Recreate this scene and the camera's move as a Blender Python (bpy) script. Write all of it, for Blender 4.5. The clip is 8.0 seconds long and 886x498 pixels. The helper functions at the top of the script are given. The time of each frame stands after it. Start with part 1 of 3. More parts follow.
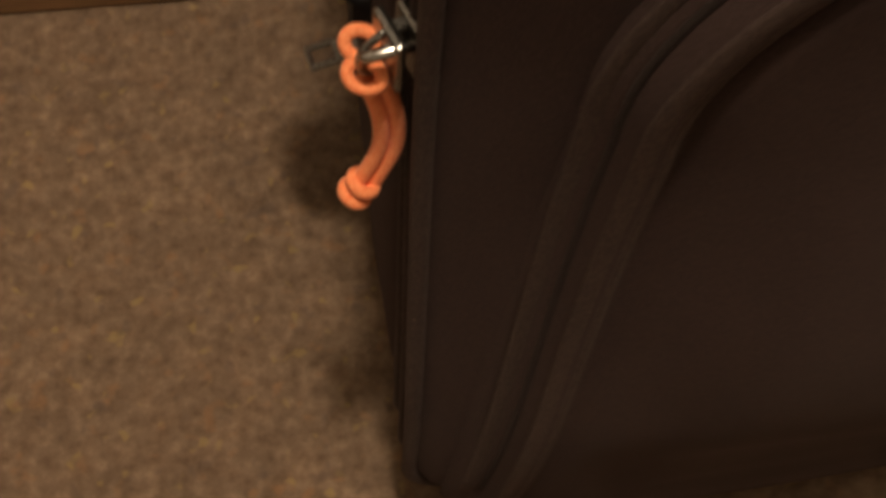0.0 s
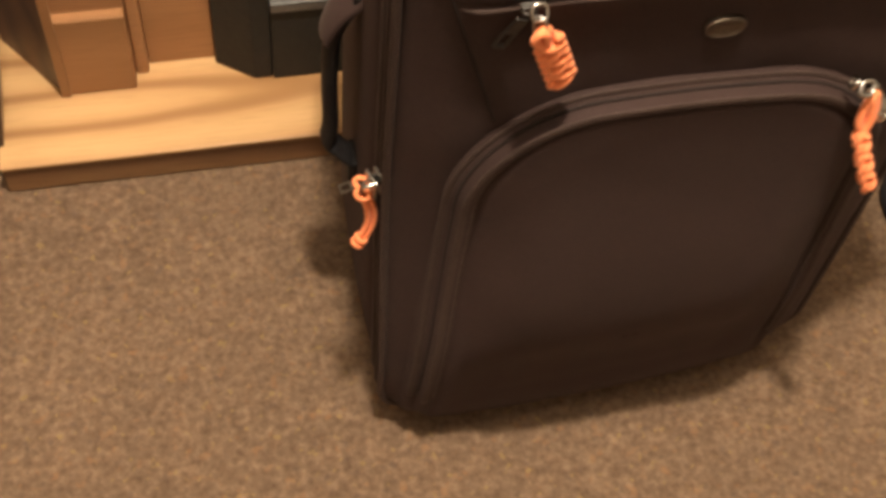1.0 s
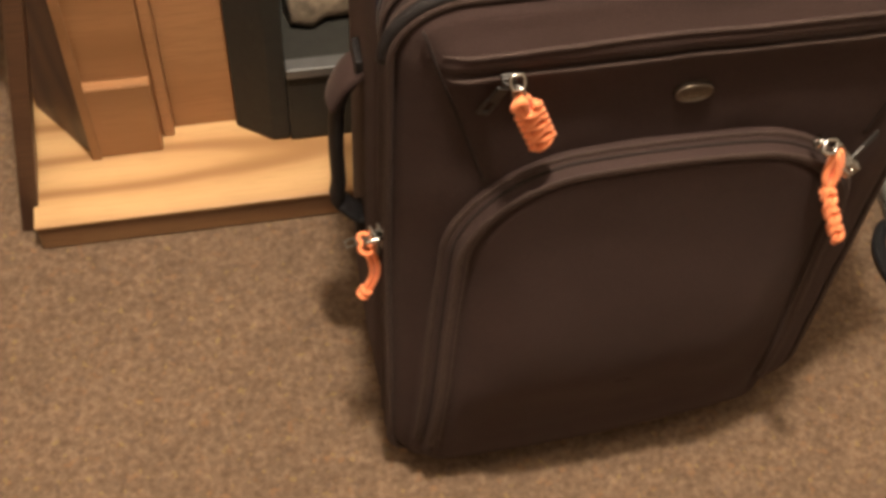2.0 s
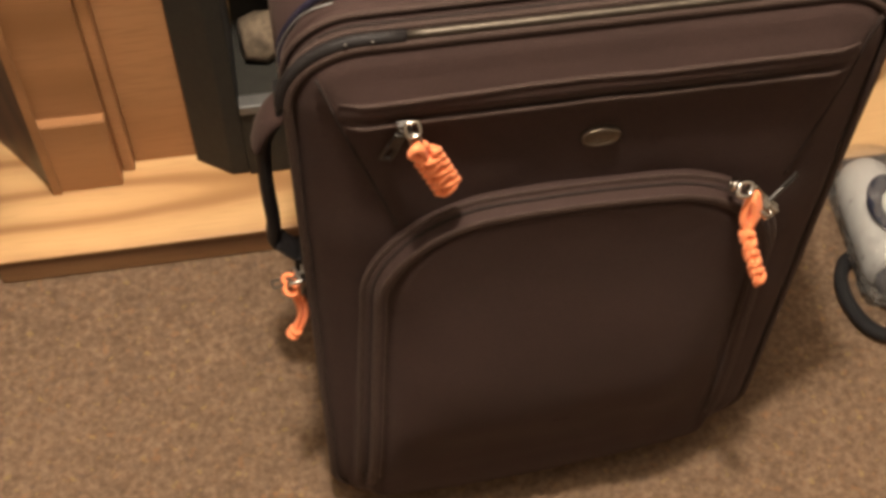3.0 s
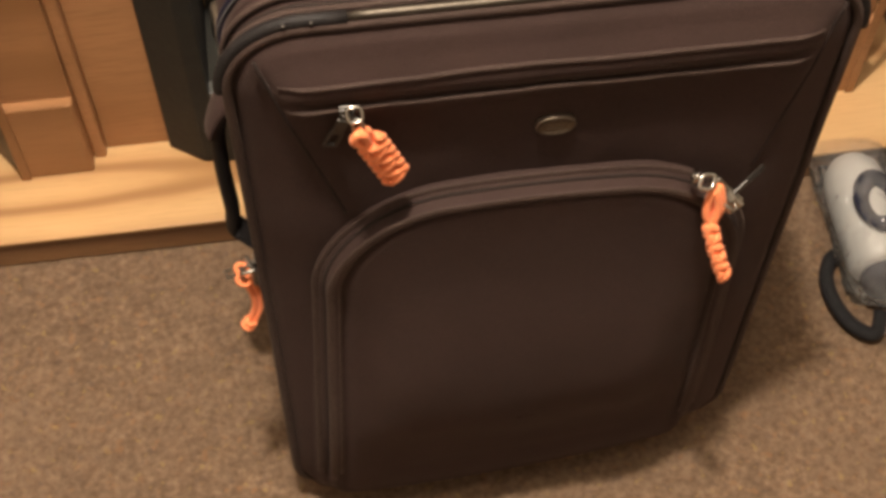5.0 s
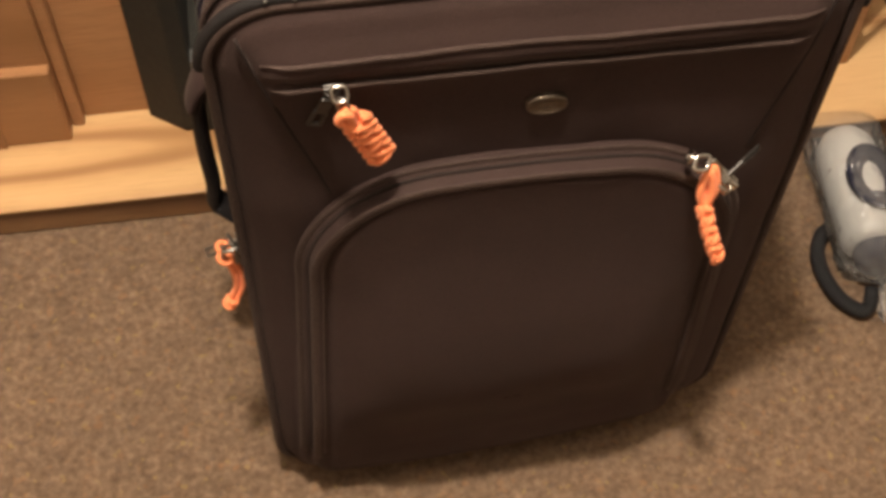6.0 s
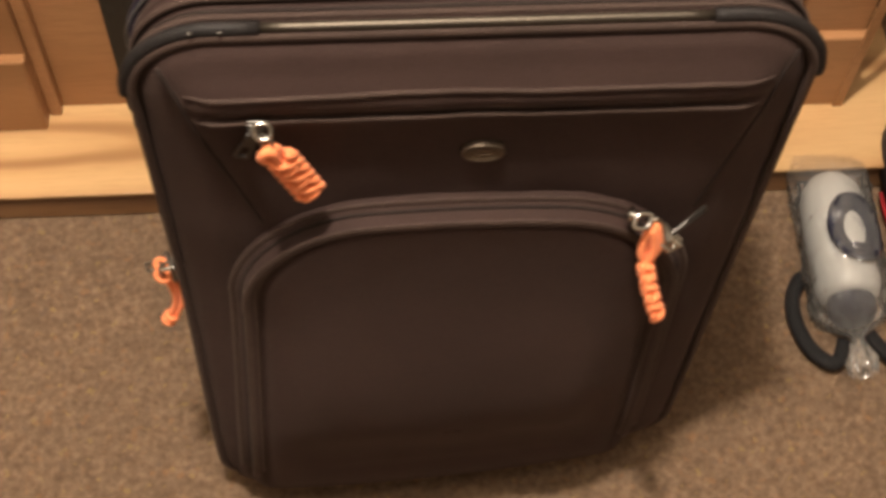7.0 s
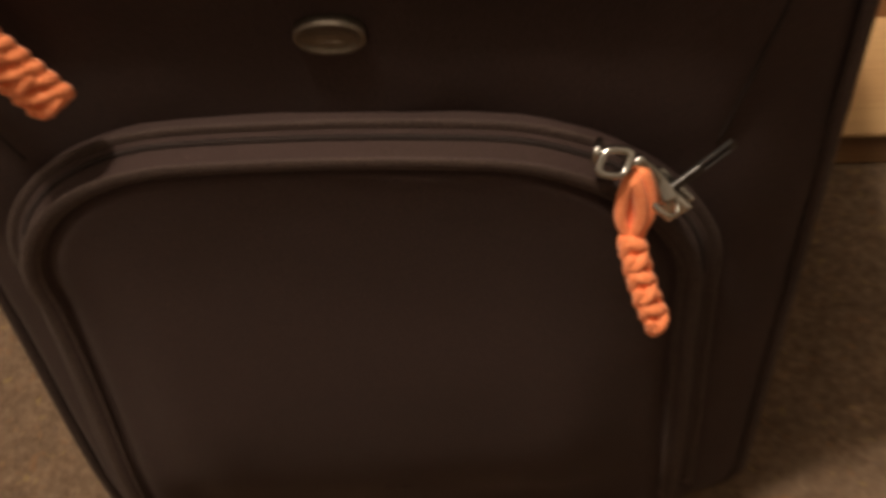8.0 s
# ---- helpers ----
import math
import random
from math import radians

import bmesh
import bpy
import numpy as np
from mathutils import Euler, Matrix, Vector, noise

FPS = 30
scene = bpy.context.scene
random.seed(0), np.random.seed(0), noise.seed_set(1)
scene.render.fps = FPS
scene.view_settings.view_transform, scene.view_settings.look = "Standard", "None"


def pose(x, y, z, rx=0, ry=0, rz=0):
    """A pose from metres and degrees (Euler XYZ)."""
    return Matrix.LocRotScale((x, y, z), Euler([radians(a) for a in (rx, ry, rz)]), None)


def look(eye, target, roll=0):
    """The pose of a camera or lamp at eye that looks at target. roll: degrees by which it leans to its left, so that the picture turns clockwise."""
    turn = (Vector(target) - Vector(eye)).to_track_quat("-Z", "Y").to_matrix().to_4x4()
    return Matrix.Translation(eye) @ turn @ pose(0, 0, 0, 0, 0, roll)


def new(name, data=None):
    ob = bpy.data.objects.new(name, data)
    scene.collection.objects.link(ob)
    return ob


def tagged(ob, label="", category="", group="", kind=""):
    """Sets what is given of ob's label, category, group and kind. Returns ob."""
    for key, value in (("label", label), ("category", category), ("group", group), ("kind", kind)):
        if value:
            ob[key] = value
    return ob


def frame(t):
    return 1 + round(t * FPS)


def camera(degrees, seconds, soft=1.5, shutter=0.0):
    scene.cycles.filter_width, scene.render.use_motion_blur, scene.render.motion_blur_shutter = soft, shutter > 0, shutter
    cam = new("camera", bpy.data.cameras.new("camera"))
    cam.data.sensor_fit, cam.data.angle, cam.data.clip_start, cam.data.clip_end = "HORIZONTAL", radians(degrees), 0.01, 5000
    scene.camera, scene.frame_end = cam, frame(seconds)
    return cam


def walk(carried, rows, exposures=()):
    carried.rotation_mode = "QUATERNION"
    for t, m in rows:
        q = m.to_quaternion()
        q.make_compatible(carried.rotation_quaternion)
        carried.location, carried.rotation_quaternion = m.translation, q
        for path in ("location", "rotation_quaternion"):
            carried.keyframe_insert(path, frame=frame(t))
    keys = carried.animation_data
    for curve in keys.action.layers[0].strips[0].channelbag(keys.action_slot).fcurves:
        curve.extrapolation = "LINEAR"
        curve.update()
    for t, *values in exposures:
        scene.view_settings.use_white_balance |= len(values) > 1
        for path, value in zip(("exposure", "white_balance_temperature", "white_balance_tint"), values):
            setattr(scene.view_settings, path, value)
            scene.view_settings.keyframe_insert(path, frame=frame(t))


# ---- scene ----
cam = camera(36.0, 8.0, soft=3.6, shutter=0.4)
PATH = [
    (0, (-0.2870, -0.2246, 0.7786), (-0.1877, 0.1790, -0.1309), 7.19),
    (0.3, (-0.3019, -0.3060, 0.9099), (-0.1767, 0.1363, 0.0219), 8.42),
    (0.5, (-0.3299, -0.4240, 1.0952), (-0.1892, 0.0385, 0.2198), 8.72),
    (0.6, (-0.3413, -0.4730, 1.1698), (-0.1989, -0.0026, 0.2989), 8.55),
    (1, (-0.3809, -0.6297, 1.4071), (-0.2293, -0.1416, 0.5476), 7.78),
    (1.5, (-0.3816, -0.6810, 1.4741), (-0.2396, -0.1711, 0.6257), 6.11),
    (3, (-0.2413, -0.6795, 1.4994), (-0.1442, -0.1391, 0.6636), 1.30),
    (3.5, (-0.2029, -0.6748, 1.4918), (-0.1224, -0.1310, 0.6564), 0.03),
    (4, (-0.1908, -0.6719, 1.4820), (-0.1121, -0.1274, 0.6469), 0.01),
    (4.5, (-0.1838, -0.6725, 1.4750), (-0.1037, -0.1288, 0.6395), 0.38),
    (6, (-0.1777, -0.6354, 1.4516), (-0.0884, -0.1253, 0.5962), 2.14),
    (6.5, (-0.2125, -0.6074, 1.4493), (-0.0946, -0.1138, 0.5876), 5.86),
    (7, (-0.0878, -0.5881, 1.4586), (-0.0275, -0.0888, 0.5943), 3.75),
    (7.4, (0.0941, -0.5743, 1.3967), (0.0542, -0.0672, 0.5357), -3.39),
    (7.5, (0.1066, -0.5536, 1.3630), (0.0600, -0.0526, 0.4988), -4.12),
    (7.7, (0.0888, -0.5035, 1.2736), (0.0534, -0.0095, 0.4049), -3.61),
    (8, (0.1045, -0.4046, 1.0822), (0.0205, 0.1029, 0.2247), -8.95),
]
walk(cam, [(t, look(eye, target, roll)) for t, eye, target, roll in PATH],
     [(0, -1.04, 6950, 10), (0.3, -0.68, 6900, 10), (0.6, -0.22, 6800, 10), (1.0, 0.06, 6750, 10), (1.5, 0.10, 6650, 10), (3, 0.02, 6500, 10), (4.5, 0.0, 6450, 10),
      (7.2, -0.03, 6420, 10), (7.5, -0.18, 6450, 10), (7.75, -0.52, 6500, 10), (8, -0.82, 6550, 10)])

# ---- world and light ----
world = bpy.data.worlds.new("room_air")
world.use_nodes = True
scene.world = world
world.node_tree.nodes["Background"].inputs[0].default_value = (0.9, 0.75, 0.55, 1)
world.node_tree.nodes["Background"].inputs[1].default_value = 0.03


def lamp(name, at, power, radius, colour):
    """A bare globe that shines all round."""
    data = bpy.data.lights.new(name, "POINT")
    data.shadow_soft_size, data.energy, data.color = radius, power, colour
    ob = new(name, data)
    ob.location = at
    return ob


lamp("ceiling_lamp_light", (-0.21, -0.16, 2.62), 246, 0.055, (1.0, 0.858, 0.708))


# ---- materials ----
def material(name, base, rough=0.6, metal=0.0):
    m = bpy.data.materials.new(name)
    m.use_nodes = True
    nt = m.node_tree
    b = nt.nodes["Principled BSDF"]
    b.inputs["Base Color"].default_value = (*base, 1)
    b.inputs["Roughness"].default_value = rough
    b.inputs["Metallic"].default_value = metal
    return m, nt, b


def add(nt, kind, **values):
    n = nt.nodes.new(kind)
    for key, value in values.items():
        n.inputs[key.replace("_", " ")].default_value = value
    return n


def ramp(nt, source, stops):
    n = nt.nodes.new("ShaderNodeValToRGB")
    while len(n.color_ramp.elements) < len(stops):
        n.color_ramp.elements.new(0.5)
    for e, (p, c) in zip(n.color_ramp.elements, stops):
        e.position, e.color = p, (*c, 1)
    nt.links.new(source, n.inputs[0])
    return n.outputs[0]


def coords(nt, scale=(1, 1, 1), space="Object", turn=(0, 0, 0), origin=(0, 0, 0)):
    c = nt.nodes.new("ShaderNodeTexCoord")
    p = nt.nodes.new("ShaderNodeMapping")
    p.inputs["Scale"].default_value = scale
    p.inputs["Rotation"].default_value = turn
    p.inputs["Location"].default_value = -(Euler(turn).to_matrix() @ Vector([s * o for s, o in zip(scale, origin)]))
    nt.links.new(c.outputs[space], p.inputs[0])
    return p.outputs[0]


def noise_of(nt, vec, scale, detail=4.0, rough=0.6):
    n = add(nt, "ShaderNodeTexNoise", Scale=scale, Detail=detail, Roughness=rough)
    nt.links.new(vec, n.inputs["Vector"])
    return n.outputs["Fac"]


def mix(nt, fac, a, b, how="MIX"):
    n = nt.nodes.new("ShaderNodeMix")
    n.data_type, n.blend_type = "RGBA", how
    for value, slot in ((fac, 0), (a, 6), (b, 7)):
        if isinstance(value, (int, float)):
            n.inputs[slot].default_value = value
        elif isinstance(value, tuple):
            n.inputs[slot].default_value = (*value, 1)
        else:
            nt.links.new(value, n.inputs[slot])
    return n.outputs[2]


def bump(nt, b, height, strength, distance):
    n = add(nt, "ShaderNodeBump", Strength=strength, Distance=distance)
    nt.links.new(height, n.inputs["Height"])
    nt.links.new(n.outputs[0], b.inputs["Normal"])


def make_carpet():
    m, nt, b = material("carpet_pile", (0.2, 0.13, 0.08), 0.95)
    v = coords(nt)
    tuft = ramp(nt, noise_of(nt, v, 118.0, 2.0, 0.6), ((0.28, (0.122, 0.077, 0.048)), (0.42, (0.162, 0.106, 0.068)), (0.54, (0.187, 0.125, 0.081)),
                                                     (0.66, (0.220, 0.149, 0.098)), (0.78, (0.267, 0.181, 0.116))))
    rust = ramp(nt, noise_of(nt, v, 72.0, 1.5), ((0.61, (0, 0, 0)), (0.74, (0.55, 0.55, 0.55))))
    tuft = mix(nt, rust, tuft, (0.275, 0.150, 0.075))
    gold = ramp(nt, noise_of(nt, coords(nt, origin=(3.1, 1.7, 0.4)), 82.0, 1.0), ((0.65, (0, 0, 0)), (0.74, (0.7, 0.7, 0.7))))
    tuft = mix(nt, gold, tuft, (0.275, 0.190, 0.085))
    dark = ramp(nt, noise_of(nt, coords(nt, origin=(7.3, 2.9, 1.1)), 76.0, 1.5), ((0.62, (0, 0, 0)), (0.74, (0.5, 0.5, 0.5))))
    tuft = mix(nt, dark, tuft, (0.090, 0.064, 0.054))
    blot = ramp(nt, noise_of(nt, v, 38.0, 2.0, 0.7), ((0.34, (0.82, 0.82, 0.82)), (0.50, (0.95, 0.95, 0.945)), (0.66, (1.08, 1.06, 1.03))))
    c = mix(nt, 0.85, tuft, blot, "MULTIPLY")
    wide = ramp(nt, noise_of(nt, v, 4.0, 2.0), ((0.3, (0.88, 0.88, 0.88)), (0.7, (1.0, 1.0, 1.0))))
    c = mix(nt, 1.0, c, wide, "MULTIPLY")
    nt.links.new(c, b.inputs["Base Color"])
    bump(nt, b, noise_of(nt, v, 420.0, 3.0), 0.45, 0.002)
    b.inputs["Specular IOR Level"].default_value = 0.1
    return m


def make_cloth(name, dark, light, scale=1.0, rough=0.82):
    m, nt, b = material(name, light, rough)
    v = coords(nt)
    weave = noise_of(nt, coords(nt, (1600 * scale, 1600 * scale, 500 * scale)), 1.0, 2.0)
    fade = noise_of(nt, v, 9.0, 4.0)
    c = mix(nt, ramp(nt, weave, ((0.3, (0, 0, 0)), (0.7, (1, 1, 1)))), dark, light)
    c = mix(nt, 1.0, c, ramp(nt, fade, ((0.3, (0.86, 0.85, 0.84)), (0.7, (1.08, 1.06, 1.05)))), "MULTIPLY")
    lint = ramp(nt, noise_of(nt, v, 260.0, 1.0), ((0.80, (0, 0, 0)), (0.84, (1, 1, 1))))
    c = mix(nt, lint, c, tuple(min(1, k * 1.9) for k in light))
    nt.links.new(c, b.inputs["Base Color"])
    bump(nt, b, weave, 0.35, 0.0006)
    b.inputs["Sheen Weight"].default_value = 0.05
    b.inputs["Sheen Tint"].default_value = (0.8, 0.62, 0.55, 1)
    b.inputs["Specular IOR Level"].default_value = 0.25
    return m


def make_wood(name, dark, mid, light, turn=(0, 0, 0), rough=0.42, rings=9.0, stretch=0.09, line=0.35, wobble=0.16, origin=(0, 0, 0), phase=0.0, pore=0.55):
    m, nt, b = material(name, mid, rough)
    v = coords(nt, (stretch, 1, 1), turn=turn, origin=origin)
    wob = add(nt, "ShaderNodeTexNoise", Scale=3.2, Detail=2.0)
    nt.links.new(v, wob.inputs["Vector"])
    mul = nt.nodes.new("ShaderNodeVectorMath")
    mul.operation = "MULTIPLY_ADD"
    mul.inputs[1].default_value = (wobble, wobble, wobble)
    nt.links.new(wob.outputs["Color"], mul.inputs[0])
    nt.links.new(v, mul.inputs[2])
    wave = add(nt, "ShaderNodeTexWave", Scale=rings, Distortion=1.3, Detail=2.0, Detail_Scale=1.4, Phase_Offset=phase)
    wave.wave_type, wave.rings_direction = "RINGS", "X"
    nt.links.new(mul.outputs[0], wave.inputs["Vector"])
    pores = noise_of(nt, coords(nt, (18, 420, 420), turn=turn), 1.0, 2.0)
    c = ramp(nt, wave.outputs["Fac"], ((0.0, dark), (line, mid), (1.0, light)))
    c = mix(nt, ramp(nt, pores, ((0.36, (pore, pore, pore)), (0.5, (0, 0, 0)))), c, dark)
    c = mix(nt, 1.0, c, ramp(nt, noise_of(nt, v, 5.0, 3.0), ((0.3, (0.85, 0.84, 0.82)), (0.7, (1.05, 1.04, 1.03)))), "MULTIPLY")
    nt.links.new(c, b.inputs["Base Color"])
    bump(nt, b, pores, 0.12, 0.0006)
    return m


def make_plain(name, base, rough, metal=0.0, vary=0.12, scale=40.0, relief=0.0):
    m, nt, b = material(name, base, rough, metal)
    v = coords(nt)
    n = noise_of(nt, v, scale, 4.0)
    lo, hi = tuple(k * (1 - vary) for k in base), tuple(min(1, k * (1 + vary)) for k in base)
    nt.links.new(ramp(nt, n, ((0.3, lo), (0.7, hi))), b.inputs["Base Color"])
    r = nt.nodes.new("ShaderNodeMapRange")
    r.inputs[3].default_value, r.inputs[4].default_value = max(0.02, rough - 0.08), min(1, rough + 0.1)
    nt.links.new(noise_of(nt, v, scale * 2.3, 3.0), r.inputs[0])
    nt.links.new(r.outputs[0], b.inputs["Roughness"])
    if relief:
        bump(nt, b, n, 0.5, relief)
    return m


def make_cord():
    m, nt, b = material("orange_paracord", (0.9, 0.17, 0.035), 0.72)
    v = coords(nt)
    braid = add(nt, "ShaderNodeTexVoronoi", Scale=620.0)
    nt.links.new(v, braid.inputs["Vector"])
    nt.links.new(ramp(nt, braid.outputs["Distance"], ((0.0, (1.0, 0.36, 0.15)), (0.7, (0.95, 0.255, 0.09)))), b.inputs["Base Color"])
    bump(nt, b, braid.outputs["Distance"], 0.4, 0.0006)
    b.inputs["Sheen Weight"].default_value = 0.15
    return m


def make_film():
    m, nt, b = material("clear_plastic_film", (1, 1, 1), 0.12)
    out = nt.nodes["Material Output"]
    clear = nt.nodes.new("ShaderNodeBsdfTransparent")
    gloss = add(nt, "ShaderNodeBsdfGlossy", Roughness=0.09)
    fres = add(nt, "ShaderNodeFresnel", IOR=1.5)
    milk = nt.nodes.new("ShaderNodeBsdfDiffuse")
    milk.inputs[0].default_value = (0.8, 0.78, 0.74, 1)
    one = nt.nodes.new("ShaderNodeMixShader")
    one.inputs[0].default_value = 0.10
    two = nt.nodes.new("ShaderNodeMixShader")
    nt.links.new(clear.outputs[0], one.inputs[1])
    nt.links.new(milk.outputs[0], one.inputs[2])
    nt.links.new(fres.outputs[0], two.inputs[0])
    nt.links.new(one.outputs[0], two.inputs[1])
    nt.links.new(gloss.outputs[0], two.inputs[2])
    bp = add(nt, "ShaderNodeBump", Strength=1.0, Distance=0.021)
    nt.links.new(noise_of(nt, coords(nt, (1, 0.7, 1)), 34.0, 2.5), bp.inputs["Height"])
    nt.links.new(bp.outputs[0], gloss.inputs["Normal"])
    nt.links.new(bp.outputs[0], fres.inputs["Normal"])
    nt.links.new(two.outputs[0], out.inputs[0])
    return m


CARPET = make_carpet()
CLOTH = make_cloth("brown_ballistic_cloth", (0.022, 0.0122, 0.0107), (0.049, 0.0277, 0.0236))
TRIM = make_cloth("brown_zip_tape", (0.029, 0.018, 0.0148), (0.064, 0.0415, 0.034), 0.7, 0.78)
LINING = make_cloth("dark_blue_lining", (0.006, 0.005, 0.014), (0.014, 0.011, 0.030))
OAK_BOARD = make_wood("hearth_oak", (0.37, 0.195, 0.078), (0.57, 0.345, 0.158), (0.67, 0.43, 0.205), (0, radians(14), 0), rings=5.6, stretch=0.42, line=0.24,
                      wobble=0.04, origin=(-0.575, 0.413, 0.0715), phase=math.pi, pore=0.22)
# Darker copy of the hearth oak: the edges' shade is in its colour.
OAK_SHADED = make_wood("hearth_oak_shaded", (0.14, 0.068, 0.030), (0.21, 0.110, 0.050), (0.27, 0.15, 0.07), rings=14.0)
OAK_UP = make_wood("mantel_wood", (0.30, 0.143, 0.056), (0.39, 0.193, 0.083), (0.45, 0.232, 0.106), (0, radians(90), 0), rings=6.0)
# Stained wood of the standing board; also darkens the sheet that imitates shadow.
DARK_WOOD = make_wood("stained_wood_and_shade", (0.05, 0.022, 0.012), (0.085, 0.04, 0.022), (0.12, 0.06, 0.032), (0, radians(90), 0))
STEEL = make_plain("chromed_zip_metal", (0.62, 0.60, 0.56), 0.2, 1.0, 0.08, 300)
GUNMETAL = make_plain("dark_zip_metal", (0.27, 0.26, 0.24), 0.28, 1.0, 0.15, 300)
DULL_METAL = make_plain("blackened_zip_metal", (0.085, 0.08, 0.075), 0.42, 1.0, 0.2, 300)
RAIL = make_plain("brushed_bronze_rail", (0.075, 0.064, 0.052), 0.46, 1.0, 0.1, 200)
RUBBER = make_plain("black_moulded_rubber", (0.013, 0.011, 0.011), 0.62, 0.0, 0.2, 120, 0.0004)
BRONZE = make_plain("bronze_badge", (0.16, 0.13, 0.10), 0.38, 0.9, 0.15, 260)
RUBBER.node_tree.nodes["Principled BSDF"].inputs["Specular IOR Level"].default_value = 0.22
CORD = make_cord()
BLACK_IRON = make_plain("matt_black_metal", (0.0135, 0.0125, 0.0085), 0.72, 0.0, 0.2, 60, 0.0003)
GREY_SILL = make_plain("grey_metal_sill", (0.17, 0.17, 0.165), 0.4, 0.6, 0.1, 60)
BARK = make_plain("ceramic_log_bark", (0.16, 0.12, 0.08), 0.9, 0.0, 0.5, 55, 0.004)
BOTTLE = make_plain("light_grey_plastic", (0.46, 0.45, 0.42), 0.45, 0.0, 0.05, 30)
NAVY = make_cloth("navy_nylon", (0.006, 0.007, 0.016), (0.014, 0.015, 0.032))
ZIP = make_cloth("dark_brown_zip", (0.010, 0.0062, 0.0052), (0.022, 0.0132, 0.0110))
WEBBING = make_cloth("black_webbing", (0.006, 0.006, 0.007), (0.016, 0.015, 0.016))
RED = make_plain("red_piping", (0.35, 0.02, 0.025), 0.5)
FILM = make_film()
WALL_PAINT = make_plain("warm_wall_paint", (0.38, 0.345, 0.30), 0.85, 0.0, 0.05, 6, 0.001)
CEILING_PAINT = make_plain("ceiling_paint", (0.50, 0.475, 0.435), 0.9, 0.0, 0.03, 6, 0.001)


# ---- mesh helpers ----
def obj(name, mesh, mat, parent=None, label="", smooth=True):
    ob = new(name, mesh)
    if mat:
        mesh.materials.append(mat)
    if smooth:
        mesh.shade_smooth()
    if parent:
        ob.parent = parent
    if label:
        ob["label"] = label
    return ob


def part(name, bm, mat, parent=None, label="", smooth=True):
    mesh = bpy.data.meshes.new(name)
    bmesh.ops.recalc_face_normals(bm, faces=bm.faces)
    bm.to_mesh(mesh)
    bm.free()
    return obj(name, mesh, mat, parent, label, smooth)


def raw(name, verts, faces, mat, parent=None, label="", smooth=True):
    mesh = bpy.data.meshes.new(name)
    mesh.from_pydata([tuple(map(float, v)) for v in verts], [], faces)
    mesh.update()
    return obj(name, mesh, mat, parent, label, smooth)


def block(bm, lo, hi, bevel=0.002, seg=2):
    got = bmesh.ops.create_cube(bm, size=1)
    lo, hi = Vector(lo), Vector(hi)
    for v in got["verts"]:
        v.co = Vector((lo[i] + (v.co[i] + 0.5) * (hi[i] - lo[i]) for i in range(3)))
    if bevel:
        edges = list({e for v in got["verts"] for e in v.link_edges})
        bmesh.ops.bevel(bm, geom=edges, offset=bevel, segments=seg, affect="EDGES", profile=0.6)
    return bm


def box(name, lo, hi, mat, parent=None, label="", bevel=0.002, seg=2):
    return part(name, block(bmesh.new(), lo, hi, bevel, seg), mat, parent, label, False)


def sweep(points, radius, sides=10, closed=False, flat=(1.0, 1.0), up=(0, -1, 0)):
    """Vertices and faces of a tube along points; flat: its two half widths in radii; radius may be a list."""
    pts = [Vector(p) for p in points]
    n = len(pts)
    verts, faces = [], []
    prev = Vector(up)
    for i, p in enumerate(pts):
        a = pts[(i - 1) % n] if closed or i else pts[0]
        b = pts[(i + 1) % n] if closed or i < n - 1 else pts[-1]
        d = (b - a).normalized()
        u = prev - d * prev.dot(d)
        if u.length < 1e-4:
            u = d.orthogonal()
        u.normalize()
        prev = u
        w = d.cross(u)
        r = radius[i] if isinstance(radius, (list, tuple)) else radius
        for k in range(sides):
            t = 2 * math.pi * k / sides
            verts.append(p + u * (math.cos(t) * r * flat[0]) + w * (math.sin(t) * r * flat[1]))
    for i in range(n if closed else n - 1):
        j = (i + 1) % n
        for k in range(sides):
            m = (k + 1) % sides
            faces.append((i * sides + k, i * sides + m, j * sides + m, j * sides + k))
    if not closed:
        faces.append(tuple(range(sides))[::-1])
        faces.append(tuple((n - 1) * sides + k for k in range(sides)))
    return verts, faces


def tube(name, points, radius, mat, parent=None, label="", sides=10, closed=False, flat=(1.0, 1.0), up=(0, -1, 0)):
    v, f = sweep(points, radius, sides, closed, flat, up)
    return raw(name, v, f, mat, parent, label)


def curve(points, steps=8, closed=False):
    """A smooth line through points."""
    p = [Vector(q) for q in points]
    n = len(p)
    out = []
    for i in range(n if closed else n - 1):
        a, b, c, d = (p[(i + k) % n] if closed else p[min(max(i + k, 0), n - 1)] for k in (-1, 0, 1, 2))
        for s in range(steps):
            t = s / steps
            out.append(0.5 * ((2 * b) + (c - a) * t + (2 * a - 5 * b + 4 * c - d) * t * t + (3 * b - a - 3 * c + d) * t ** 3))
    if not closed:
        out.append(p[-1])
    return out


def smooth(a, b, x):
    t = np.clip((x - a) / (b - a), 0, 1)
    return t * t * (3 - 2 * t)


def hump(x, mid, half):
    return np.exp(-((x - mid) / half) ** 2)


